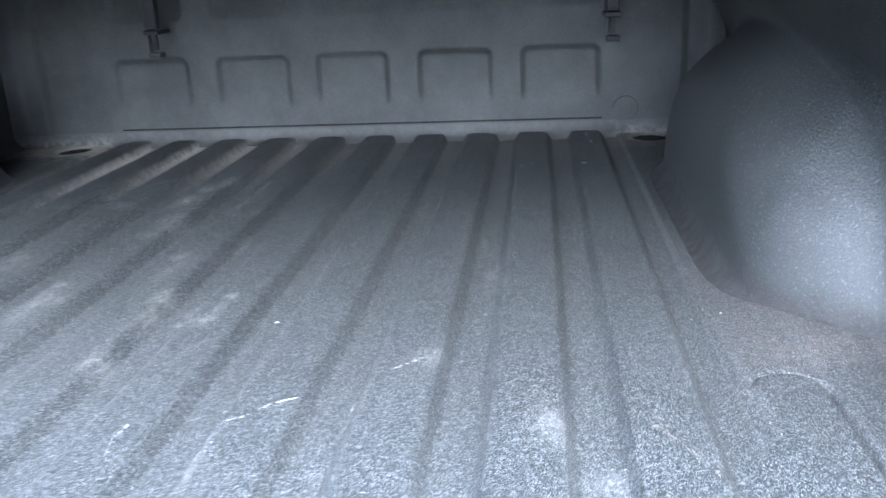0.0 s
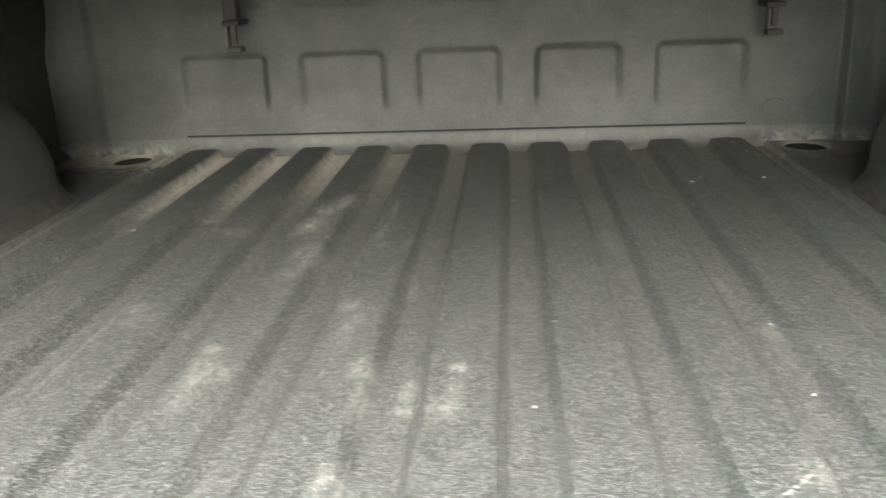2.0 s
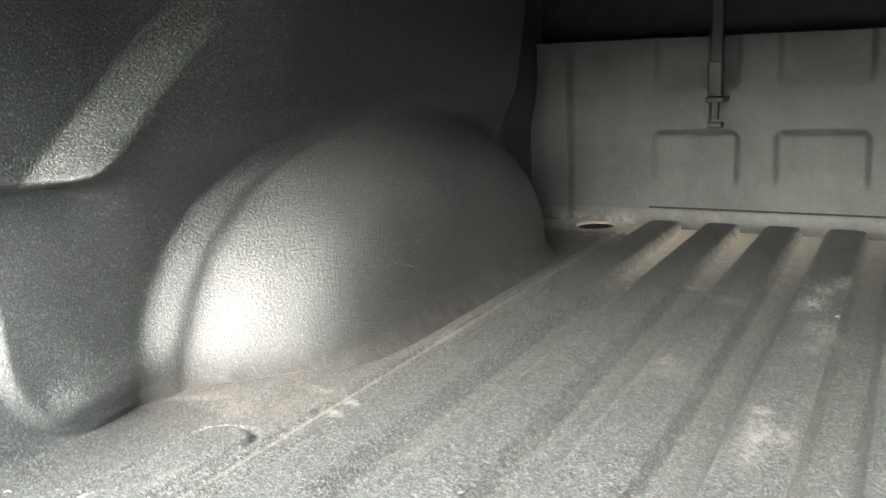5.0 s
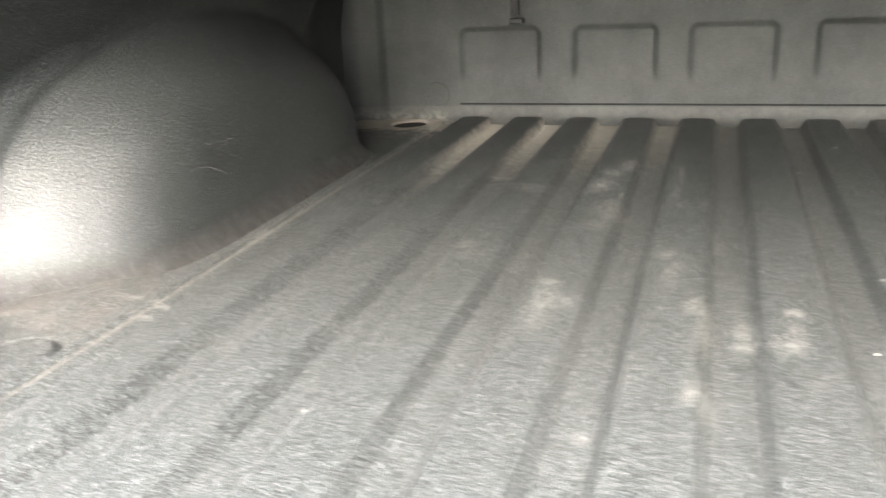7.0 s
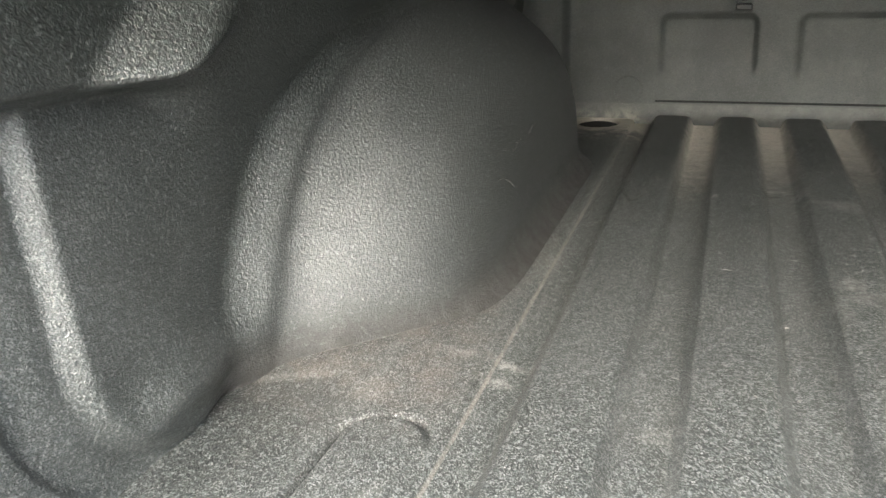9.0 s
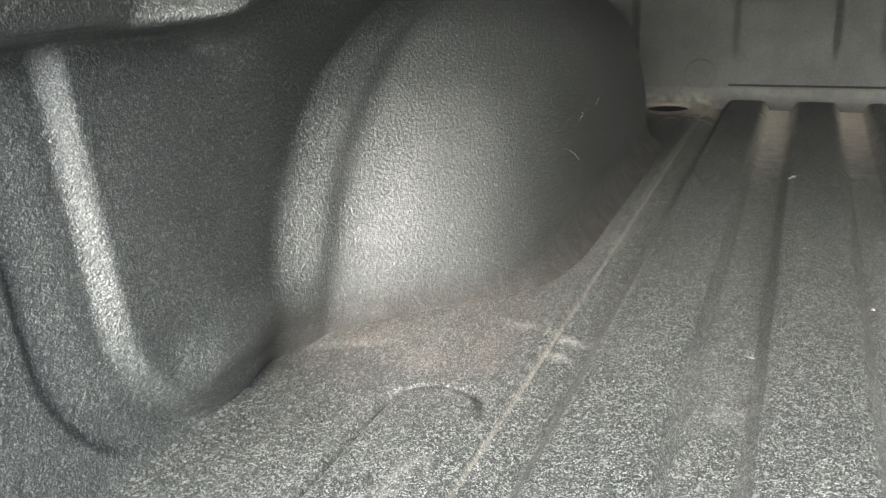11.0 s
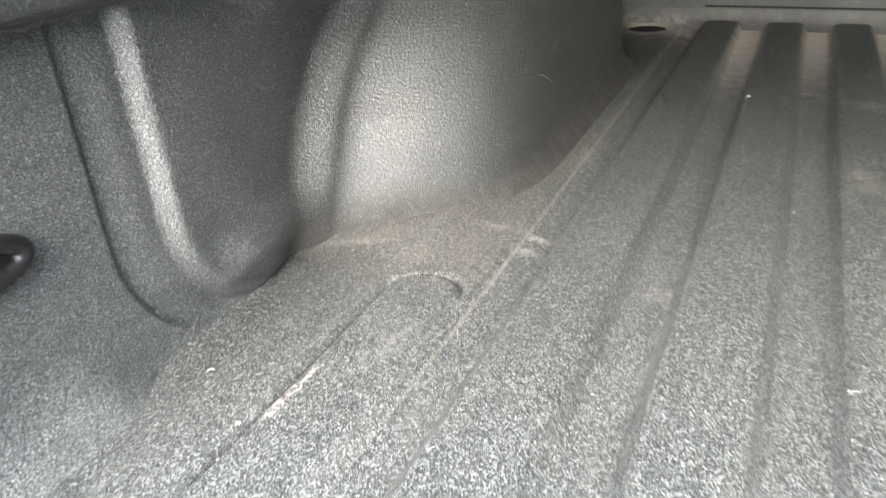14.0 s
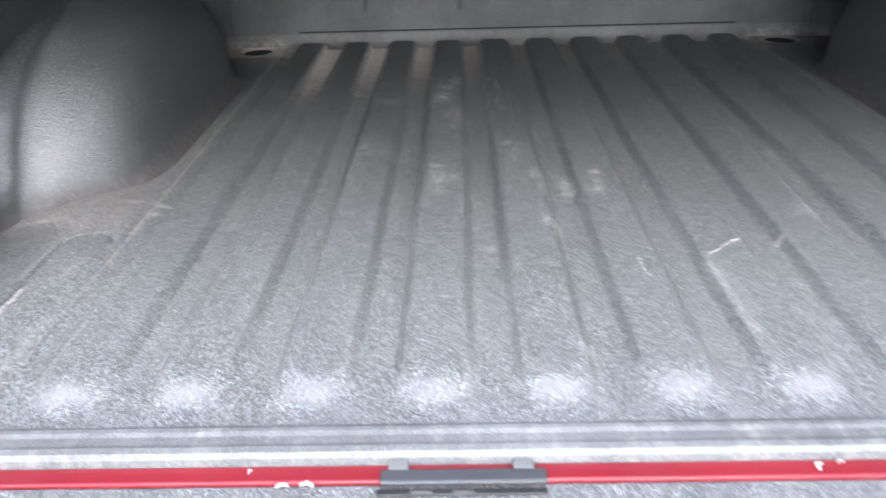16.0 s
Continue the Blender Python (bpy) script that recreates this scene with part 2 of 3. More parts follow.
    foot = n.math("MULTIPLY", n.span(side, 0.60, 0.66), n.math("MULTIPLY", n.span(y, 0.40, 0.52), n.span(y, 1.1, 0.75)))
    foot = n.math("MULTIPLY", foot, n.span(rag, 0.40, 0.68, 0.08, 0.34))
    out.append((foot, (0.25, 0.21, 0.185)))
    # long pale rubs along the rib shoulders
    rub = n.math("MULTIPLY", n.span(n.math("ABSOLUTE", n.math("SUBTRACT", ph, 0.30)), 0.10, 0.0), n.span(n.noise(5, 4, 0.6, n.place((3, 0.6, 1))), 0.42, 0.7))
    out.append((n.math("MULTIPLY", rub, 0.1), (0.35, 0.35, 0.34)))
    return out


def wall_dirt(n):
    x, y, z = n.xyz()
    rag = n.noise(45, 5, 0.65, None, 0.6)
    foot = n.math("MULTIPLY", n.span(n.math("ADD", z, n.math("MULTIPLY", n.math("SUBTRACT", n.noise(14, 3), 0.5), 0.024)), 0.045, -0.006), n.math("MULTIPLY", n.span(y, 0.41, 0.47), n.span(y, 1.6, 1.2)))
    return [(n.math("MULTIPLY", foot, n.span(rag, 0.30, 0.66, 0.6, 0.88)), (0.052, 0.048, 0.045))]


def front_base_marks(n):
    x, y, z = n.xyz()
    rag = n.noise(40, 5, 0.65, None, 0.6)
    # low: a slightly paler band along the cove; ends: dirt in the corners
    low = n.math("MULTIPLY", n.span(z, 0.024, 0.019), n.span(rag, 0.3, 0.7, 0.05, 0.14))
    ends = n.math("MULTIPLY", n.span(n.math("ABSOLUTE", x), 0.575, 0.61), n.math("MULTIPLY", n.span(z, 0.018, -0.005), n.span(rag, 0.4, 0.65)))
    return [(low, (0.40, 0.38, 0.35)), (n.math("MULTIPLY", ends, 0.35), (0.46, 0.43, 0.38))]


MAT_WALL = liner_material("liner_wall_plastic", (0.0200, 0.0250, 0.0230), 0.40, 0.05, 900, 0.00085, 0.50, extra=wall_dirt, mottle=1.5, spec=1.2, sheen=arch_sheen, wear_falloff=wall_falloff, worn_lit_tone=(0.057, 0.063, 0.063))
MAT_FRONT = liner_material("liner_front_plastic", (0.066, 0.070, 0.067), 0.6, 0.04, 420, 0.00022, 0.05, extra=front_base_marks, mottle=0.0, pits=0.25)
MAT_FLOOR = liner_material("liner_floor_plastic", (0.0225, 0.0267, 0.0253), 0.44, 0.1, 900, 0.001, 0.95, mottle=1.55, worn_lit_tone=(0.047, 0.052, 0.051), wear_falloff=floor_wear_falloff, extra=floor_dirt)
MAT_LIP = liner_material("liner_lip_plastic", (0.075, 0.078, 0.078), 0.55, 0.3, 1150, 0.0003, 0.35, mottle=0.3, spec=0.4)
MAT_PALE = plain("pale_worn_plastic", (0.10, 0.10, 0.098), 0.6)
MAT_RED = plain("red_paint", (0.125, 0.007, 0.012), 0.45, 0.0, 60, 0.0001, 0.2)
MAT_BLACK = plain("black_plastic", (0.010, 0.010, 0.011), 0.55)
MAT_RIM = plain("glossy_black_plastic", (0.012, 0.012, 0.013), 0.34, 0.0, 900, 0.0004, 0.6)
MAT_VINYL = plain("cover_vinyl", (0.012, 0.012, 0.013), 0.7, 0.0, 700, 0.0005)
MAT_STEEL = plain("zinc_steel", (0.10, 0.10, 0.10), 0.5, 0.5)
MAT_HOLE = plain("hole_shadow", (0.01, 0.01, 0.01), 0.9)
MAT_GREY = plain("grey_plastic", (0.03, 0.032, 0.034), 0.6)
MAT_GROUND = plain("asphalt", (0.075, 0.075, 0.074), 0.85, 0.0, 120, 0.003)
# for the added, unseen light-blocking walls
MAT_BLOCKER = plain("blocker_grey", (0.16, 0.155, 0.15), 0.9, 0.0, 90, 0.003)


# ---------------------------------------------------------------- building helpers
def ss(a, b, t):
    t = np.clip((t - a) / (b - a), 0, 1)
    return t * t * (3 - 2 * t)


def link_mesh(name, verts, faces, material, parent=None, label="", smooth=True):
    me = bpy.data.meshes.new(name)
    me.from_pydata([tuple(v) for v in verts], [], [tuple(f) for f in faces])
    me.materials.append(material)
    if smooth:
        me.shade_smooth()
    me.update()
    ob = new(name, me)
    if parent:
        ob.parent = parent
    return tagged(ob, label)


def part(name, bm, material, parent=None, label="", smooth=False):
    me = bpy.data.meshes.new(name)
    bm.normal_update()
    bm.to_mesh(me)
    bm.free()
    me.materials.append(material)
    if smooth:
        me.shade_smooth()
    ob = new(name, me)
    if parent:
        ob.parent = parent
    return tagged(ob, label)


def box(bm, lo, hi, bevel=0.0, segments=2):
    res = bmesh.ops.create_cube(bm, size=1)
    for v in res["verts"]:
        v.co = Vector([lo[i] + (v.co[i] + 0.5) * (hi[i] - lo[i]) for i in range(3)])
    if bevel:
        edges = list({e for v in res["verts"] for e in v.link_edges})
        bmesh.ops.bevel(bm, geom=edges, offset=bevel, segments=segments, affect="EDGES", profile=0.5)
    return bm


def sheet(name, P, keep, material, parent=None, label="", flip=False, thick=None):
    """A part of the grid of points P (rows, columns, 3): the quads where keep is true. The normals come from the whole
    grid, so that neighbouring parts join without a crease. thick: a vector by which a back face is set off."""
    rows, cols = P.shape[:2]
    du, dv = np.gradient(P, axis=0), np.gradient(P, axis=1)
    N = np.cross(du, dv)
    N /= np.maximum(np.linalg.norm(N, axis=2, keepdims=True), 1e-12)
    if flip:
        N = -N
    index = -np.ones((rows, cols), int)
    quads = np.argwhere(keep)
    used = np.zeros((rows, cols), bool)
    for a, b in ((0, 0), (1, 0), (1, 1), (0, 1)):
        used[quads[:, 0] + a, quads[:, 1] + b] = True
    index[used] = np.arange(used.sum())
    i, j = quads[:, 0], quads[:, 1]
    ring = [index[i, j], index[i + 1, j], index[i + 1, j + 1], index[i, j + 1]]
    if flip:
        ring = ring[::-1]
    faces = np.stack(ring, 1)
    verts, normals = P[used], N[used]
    if thick is not None:
        n = len(verts)
        back = faces[:, ::-1] + n
        edges = {}
        for f in faces:
            for k in range(4):
                a, b = int(f[k]), int(f[(k + 1) % 4])
                if (b, a) in edges:
                    del edges[(b, a)]
                else:
                    edges[(a, b)] = True
        rim = np.array([(b, a, a + n, b + n) for a, b in edges])
        faces = np.concatenate([faces, back, rim])
        verts = np.concatenate([verts, verts + np.array(thick)])
        normals = np.concatenate([normals, np.tile(np.array(thick) / np.linalg.norm(thick), (n, 1))])
    ob = link_mesh(name, verts.tolist(), faces.tolist(), material, parent, label)
    ob.data.normals_split_custom_set_from_vertices(normals.tolist())
    return ob


# ---------------------------------------------------------------- floor of the liner
FRONT = 1.70          # the front wall
REAR = -0.03          # the rear lip of the floor
SEAM = 0.612          # seam beside the outermost rib
PITCH, RIB = 0.12, 0.033
VALLEY = -0.015
RIBS = [-0.54 + PITCH * k for k in range(10)]


def floor_height(x, y):
    z = np.full_like(x, VALLEY)
    for c in RIBS:
        t = np.abs(x - c) / (RIB + 0.011)
        across = (1 - ss(0.66, 1.0, t)) * (1 - 0.08 * np.minimum(t, 1) ** 2)
        along = ss(0.038, 0.100, y - 0.045 * np.minimum(t, 1) ** 2) * (0.85 + 0.15 * ss(0.1, 0.8, y))
        z = np.maximum(z, VALLEY - VALLEY * across * along)
    side = np.abs(x)
    z = z - 0.004 * np.clip(z / VALLEY, 0, 1) * ss(0.10, 0.35, y) * (1 - ss(SEAM - 0.03, SEAM - 0.006, side)) * (1 - ss(1.60, 1.68, y))
    z = np.where(side > SEAM - 0.006, np.maximum(z, VALLEY + 0.006 * ss(SEAM - 0.006, SEAM + 0.004, side)), z)
    z -= 0.004 * np.exp(-((side - SEAM) / 0.0025) ** 2) * ss(0.2, 0.5, y)
    # the short pad outside the seam, in front of the tailgate: crisp outside and at its round end, soft towards the seam
    px, py = np.abs(side - 0.661), np.maximum(y - 0.435, 0)
    gap = np.hypot(px, py) - 0.0285
    width = 0.0045 + 0.012 * ss(-0.004, 0.02, 0.655 - side) * (1 - 0.6 * ss(0.415, 0.450, y))
    z = z + (VALLEY + 0.0095 - z) * np.where(side > SEAM - 0.004, (1 - ss(-0.003, width, gap)) * ss(0.124, 0.148, y - 6 * px * px), 0)
    z = z - (0.0105 - 0.005 * ss(0.440, 0.466, y)) * np.exp(-((gap - width + 0.0005) / 0.0036) ** 2) * ss(0.622, 0.668, side + 0.3 * np.maximum(y - 0.42, 0)) * ss(0.15, 0.20, y)
    # the shelf rises softly to the foot of the arch
    z = z + 0.008 * ss(0.475, 0.56, y) * ss(0.635, 0.70, side) * (1 - ss(0.62, 0.80, y))
    # drain dips in the front corners
    far = np.hypot((side - 0.680) / 0.042, (y - 1.645) / 0.048)
    return z - 0.018 * (1 - ss(0.8, 1.0, far))


xs = np.unique(np.round(np.concatenate([np.arange(-0.84, 0.8401, 0.004), *[s * np.arange(0.625, 0.70, 0.0015) for s in (-1, 1)], [-SEAM, SEAM], *[[c + s * (RIB + k) for s in (-1, 1) for k in (0.0, 0.003, 0.006, 0.009, 0.011, 0.018)] for c in RIBS]]), 4))
ys = np.unique(np.round(np.concatenate([np.arange(0.03, 0.2, 0.006), np.arange(0.2, 1.7, 0.02), np.arange(0.41, 0.49, 0.002), np.arange(1.57, 1.708, 0.005), [FRONT + 0.01]]), 4))
X, Y = np.meshgrid(xs, ys)
FLOOR = np.stack([X, Y, floor_height(X, Y)], 2)
mid_x, mid_y = (X[:-1, :-1] + X[1:, 1:]) / 2, (Y[:-1, :-1] + Y[1:, 1:]) / 2
rib_keep = [np.abs(mid_x - c) < RIB + 0.018 for c in RIBS]
pad_keep = [(np.abs(mid_x - s * 0.655) < 0.048) & (mid_y > 0.10) & (mid_y < 0.475) for s in (-1, 1)]
rest = np.ones_like(mid_x, bool)
for k in rib_keep + pad_keep:
    rest &= ~k
floor = sheet("floor", FLOOR, rest, MAT_FLOOR, flip=True, thick=(0, 0, -0.02))
tagged(floor, "worn black textured plastic bed liner floor, dusty and scuffed", "floor", kind="structure")
for k in rib_keep:
    sheet("rib", FLOOR, k, MAT_FLOOR, floor, flip=True)
for k in pad_keep:
    sheet("raised_pad", FLOOR, k, MAT_FLOOR, floor, flip=True)

for s in (-1, 1):
    bm = bmesh.new()
    bmesh.ops.create_circle(bm, cap_ends=True, segments=28, radius=1)
    for v in bm.verts:
        v.co = Vector((s * 0.680 + v.co.x * 0.039, 1.645 + v.co.y * 0.045, -0.0145))
    part("drain_hole", bm, MAT_HOLE, floor, "dark oval drain hole")

# rear lip: a small ridge and a rolled edge
bm = bmesh.new()
prof = [(0.03, -0.014), (0.025, -0.0126), (0.020, -0.0128), (0.015, -0.0146), (0.004, -0.0148), (-0.001, -0.0138), (-0.008, -0.0150), (-0.012, -0.019), (-0.012, -0.03), (0.03, -0.03)]
rings = [[bm.verts.new((x, y, z)) for y, z in prof] for x in (-0.84, 0.84)]
for i in range(len(prof)):
    j = (i + 1) % len(prof)
    bm.faces.new((rings[0][i], rings[0][j], rings[1][j], rings[1][i]))
bm.faces.new(rings[0][::-1])
bm.faces.new(rings[1])
bmesh.ops.recalc_face_normals(bm, faces=bm.faces)
part("rear_lip", bm, MAT_LIP, floor, "rolled pale rear edge of the liner floor")


# ---------------------------------------------------------------- front wall of the liner
COLUMNS = [(-0.575, -0.39), (-0.325, -0.145), (-0.085, 0.09), (0.155, 0.33), (0.392, 0.575)]
FRONT_TOP = 0.385


def recess(x, z, x0, x1, z0, z1, r=0.02, wall=0.012):
    dx = np.maximum(x0 + r - x, x - (x1 - r))
    dz = np.maximum(z0 + r - z, z - (z1 - r))
    gap = np.hypot(np.maximum(dx, 0), np.maximum(dz, 0)) + np.minimum(np.maximum(dx, dz), 0) - r
    return 1 - ss(-wall, 0.0, gap)


def front_depth(x, z):
    y = np.full_like(x, FRONT)
    for x0, x1 in COLUMNS:
        y += 0.010 * recess(x, z, x0, x1, 0.06, 0.195) * ss(0.055, 0.12, z)
        y += 0.010 * recess(x, z, x0, x1, 0.275, 0.6, wall=0.014) * ss(0.262, 0.335, z)
    side = np.abs(x)
    y -= 0.03 * (1 - np.sqrt(np.clip(1 - (np.clip(0.018 - z, 0, 0.03) / 0.03) ** 2, 0, 1))) * (1 - 0.8 * ss(0.60, 0.64, side))
    y -= 0.018 * ss(0.752, 0.758, side) + 0.05 * ss(0.80, 0.87, side)
    return y


xs = np.unique(np.round(np.concatenate([np.arange(-0.87, 0.8701, 0.005), *[[a, b] for a, b in COLUMNS]]), 4))
zs = np.unique(np.round(np.concatenate([np.arange(-0.014, 0.386, 0.005), [FRONT_TOP]]), 4))
X, Z = np.meshgrid(xs, zs)
PF = np.stack([X, front_depth(X, Z), Z], 2)
mid_x, mid_z = (X[:-1, :-1] + X[1:, 1:]) / 2, (Z[:-1, :-1] + Z[1:, 1:]) / 2
panels = [(mid_x > x0) & (mid_x < x1) & (mid_z > z0) & (mid_z < z1) for z0, z1 in ((0.06, 0.197), (0.273, 0.4)) for x0, x1 in COLUMNS]
rest = ~np.any(panels, axis=0)
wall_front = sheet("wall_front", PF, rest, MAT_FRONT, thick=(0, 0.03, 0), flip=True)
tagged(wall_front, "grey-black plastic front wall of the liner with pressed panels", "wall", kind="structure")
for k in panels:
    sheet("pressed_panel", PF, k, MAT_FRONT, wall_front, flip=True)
# the dark gap under the panel row
bm = box(bmesh.new(), (-0.577, FRONT - 0.0012, 0.025), (0.577, FRONT + 0.004, 0.029))
part("slit", bm, MAT_HOLE, wall_front, "thin dark slit")
# round plugs
for s in (-1, 1):
    bm = bmesh.new()
    bmesh.ops.create_cone(bm, cap_ends=True, segments=40, radius1=0.029, radius2=0.0275, depth=0.003)
    part("round_plug", bm, MAT_FRONT, wall_front, "round moulded disc").matrix_local = pose(s * 0.63, FRONT - 0.0005, 0.047, 90)


# ---------------------------------------------------------------- side walls with the wheel arches
WALL_TOP = 0.50


def arch(y, z, yc, a, h, n, w):
    """Rounded hump: 0 outside the arch's outline, 1 well inside."""
    r = ((np.abs(y - yc) / a) ** n + (np.maximum(z, 0) / h) ** n) ** (1 / n)
    s = np.clip((1 - r) / w, 0, 1)
    return s


def quarter(s):
    return np.sqrt(np.clip(1 - (1 - s) ** 2, 0, 1))


def rounded(y, z, start, r):
    """Distance outside (+) or inside (-) of a region that begins at y = start and ends at the floor in a round corner."""
    gy, gz = start + r - y, r - 0.012 - z
    return np.hypot(np.maximum(gy, 0), np.maximum(gz, 0)) + np.minimum(np.maximum(gy, gz), 0) - r


def softmax(a, b, k=0.012):
    h = np.clip(0.5 + 0.5 * (a - b) / k, 0, 1)
    return b + (a - b) * h + k * h * (1 - h)


def side_inset(y, z):
    # a U-shaped step with a steep bright edge and a fine outer line behind it
    q, p = rounded(y, z, 0.257, 0.10), rounded(y, z, 0.308, 0.10)
    lower = 0.058 - 0.012 * ss(-0.014, 0.002, p) - 0.034 * ss(1.36, 1.52, y)
    lower -= 0.0038 * (1 - ss(-0.004, 0.0, q)) * ss(-0.04, -0.006, q) * ss(-0.012, 0.012, z)
    # flange round the arch, a soft swelling of the lower wall
    foot = 0.010 * np.clip(-z / 0.014, 0, 1) ** 2 * (1 - ss(0.7, 1.0, y))
    flange = arch(y + 0.35 * foot, z, 0.97, 0.513, 0.325, 2.0, 1.0)
    lower += np.maximum(0.081 - lower, 0) * ss(0.0, 0.09, flange) * (0.65 + 0.35 * ss(-0.01, 0.075, z)) + 0.018 * ss(0.05, 0.22, flange)
    # a low fold across the foot of the pocket
    lower += 0.009 * np.exp(-((z - 0.034) / 0.021) ** 2) * ss(0.34, 0.39, y) * (1 - ss(0.46, 0.52, y))
    lower += 0.10 * (0.13 - z) * (1 - ss(0.40, 0.50, y))
    # upper wall with its slanted flare
    start = 0.360 + 1.15 * (z - 0.262)
    upper = np.full_like(y, 0.066) + 0.042 * ss(0.0, 0.065, y - start) - 0.072 * ss(1.36, 1.52, y) + 0.22 * np.maximum(z - 0.26, 0) * ss(0.45, 0.70, y) * (1 - ss(1.3, 1.5, y))
    soft = 0.055 * ss(0.39, 0.50, y)
    t = np.clip((z - (0.240 - soft)) / (0.012 + 2 * soft), 0, 1)
    d = lower + (upper - lower) * t * t * (3 - 2 * t)
    # main arch: a domed housing whose rear face rounds off slowly into the flat inner side
    hump = arch(y + foot, z, 0.985, 0.476, 0.287, 2.1, 0.80)
    d = d + np.maximum(0.204 - d, 0) * (1 - (1 - hump) ** 7.4 * (1 + 7.4 * hump))
    # upright rib in the front corner
    d += 0.014 * ss(1.43, 1.445, y) * (1 - ss(1.49, 1.51, y)) * ss(0.25, 0.30, z - 0.4 * np.abs(y - 1.47))
    # cove down to the floor
    wide = 0.010 + 0.034 * ss(0.50, 0.80, y) + 0.045 * (1 - ss(0.20, 0.29, y))
    low = np.clip((wide - 0.014 - z) / wide, 0, 0.99)
    d += wide * (1 - np.sqrt(1 - low ** 2))
    return d


ys = np.unique(np.round(np.concatenate([np.arange(0.086, 0.23, 0.006), np.arange(0.23, 0.38, 0.003), np.arange(0.38, 1.7, 0.006), [1.70]]), 4))
zs = np.unique(np.round(np.concatenate([np.arange(-0.015, 0.11, 0.004), np.arange(0.11, 0.23, 0.006), np.arange(0.23, 0.27, 0.004), np.arange(0.27, WALL_TOP, 0.006), [WALL_TOP]]), 4))
Y, Z = np.meshgrid(ys, zs)
D = side_inset(Y, Z)
mid_y, mid_z = (Y[:-1, :-1] + Y[1:, 1:]) / 2, (Z[:-1, :-1] + Z[1:, 1:]) / 2
arch_keep = (arch(mid_y, mid_z, 0.97, 0.535, 0.330, 2.1, 1.0) > 0.02) & (mid_z < 0.30)
for s, name in ((-1, "wall_left"), (1, "wall_right")):
    P = np.stack([s * (0.86 - D), Y, Z], 2)
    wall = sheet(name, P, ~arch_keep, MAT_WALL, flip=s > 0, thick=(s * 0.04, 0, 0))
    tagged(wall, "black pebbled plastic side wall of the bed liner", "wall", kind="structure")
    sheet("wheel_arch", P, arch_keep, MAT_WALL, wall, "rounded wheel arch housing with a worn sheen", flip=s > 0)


def bead(points, radius):
    """A thin round ridge along points, smoothed at its corners."""
    pts = [Vector(p) for p in points]
    for _ in range(2):
        pts = [pts[0]] + [a.lerp(b, t) for a, b in zip(pts[:-1], pts[1:]) for t in (0.25, 0.75)] + [pts[-1]]
    bm = bmesh.new()
    rings = []
    for i, p in enumerate(pts):
        d = (pts[min(i + 1, len(pts) - 1)] - pts[max(i - 1, 0)]).normalized()
        u = d.cross(Vector((0.3, 0.9, 0.2))).normalized()
        w = d.cross(u)
        r = radius * (0.25 if i in (0, len(pts) - 1) else 1)
        rings.append([bm.verts.new(p + r * (math.cos(a) * u + math.sin(a) * w)) for a in [k * math.pi / 4 for k in range(8)]])
    for a, b in zip(rings[:-1], rings[1:]):
        for k in range(8):
            bm.faces.new((a[k], a[(k + 1) % 8], b[(k + 1) % 8], b[k]))
    bmesh.ops.recalc_face_normals(bm, faces=bm.faces)
    return bm


# rear ends of the side walls: a worn ridge and the pillar beside the tailgate opening
for s, side in ((-1, "left"), (1, "right")):
    edge = [(s * 0.70, 0.081, -0.0145), (s * 0.735, 0.081, -0.0115), (s * 0.779, 0.080, -0.0095), (s * 0.797, 0.084, 0.02), (s * 0.808, 0.086, 0.06), (s * 0.813, 0.086, 0.24)]
    part("rear_ridge", bead(edge, 0.003), MAT_FLOOR, bpy.data.objects["wall_" + side], "pale worn ridge at the liner's rear corner", True)
    bm = box(bmesh.new(), (min(s * 0.822, s * 0.899), -0.012, -0.10), (max(s * 0.822, s * 0.899), 0.083, 0.495), 0.012, 3)
    tagged(part("pillar_" + side, bm, MAT_GREY), "dark grey pillar beside the tailgate opening", "pillar", kind="structure")

# ---------------------------------------------------------------- cover over the bed, bulkhead, tailgate
bm = box(bmesh.new(), (-0.92, 0.01, 0.50), (0.92, 1.82, 0.53), 0.006)
ceiling = part("ceiling", bm, MAT_VINYL)
tagged(ceiling, "black matt underside of the closed bed cover", "cover", kind="structure")
bm = box(bmesh.new(), (-0.92, 1.77, -0.03), (0.92, 1.82, 0.50), 0.004)
tagged(part("bulkhead", bm, MAT_VINYL), "dark painted steel bulkhead behind the front wall", "wall", kind="structure")
for s, name in ((-1, "bed_side_left"), (1, "bed_side_right")):
    bm = box(bmesh.new(), (min(s * 0.90, s * 0.97), -0.04, -0.35), (max(s * 0.90, s * 0.97), 1.82, 0.50), 0.01)
    tagged(part(name, bm, MAT_RED), "red painted outer side of the pickup bed", "truck side", kind="structure")
bm = box(bmesh.new(), (-0.90, -0.034, -0.10), (0.90, -0.0125, -0.026), 0.002)
tagged(part("rear_sill", bm, MAT_RED), "glossy red painted sill under the liner edge", "sill", kind="structure")
tailgate = tagged(new("tailgate"), "lowered red tailgate with a black textured plastic liner", "tailgate")
tailgate.location = (0, -0.0345, -0.0285)
part("liner_panel", box(bmesh.new(), (-0.86, -0.585, -0.012), (0.86, 0.0, 0.0), 0.004), MAT_FLOOR, tailgate, "black textured plastic panel")
part("shell", box(bmesh.new(), (-0.87, -0.60, -0.075), (0.87, -0.001, -0.0125), 0.006), MAT_RED, tailgate, "red painted steel shell")

bm = bmesh.new()
bmesh.ops.create_grid(bm, x_segments=8, y_segments=8, size=400)
for v in bm.verts:
    v.co.z = -0.85
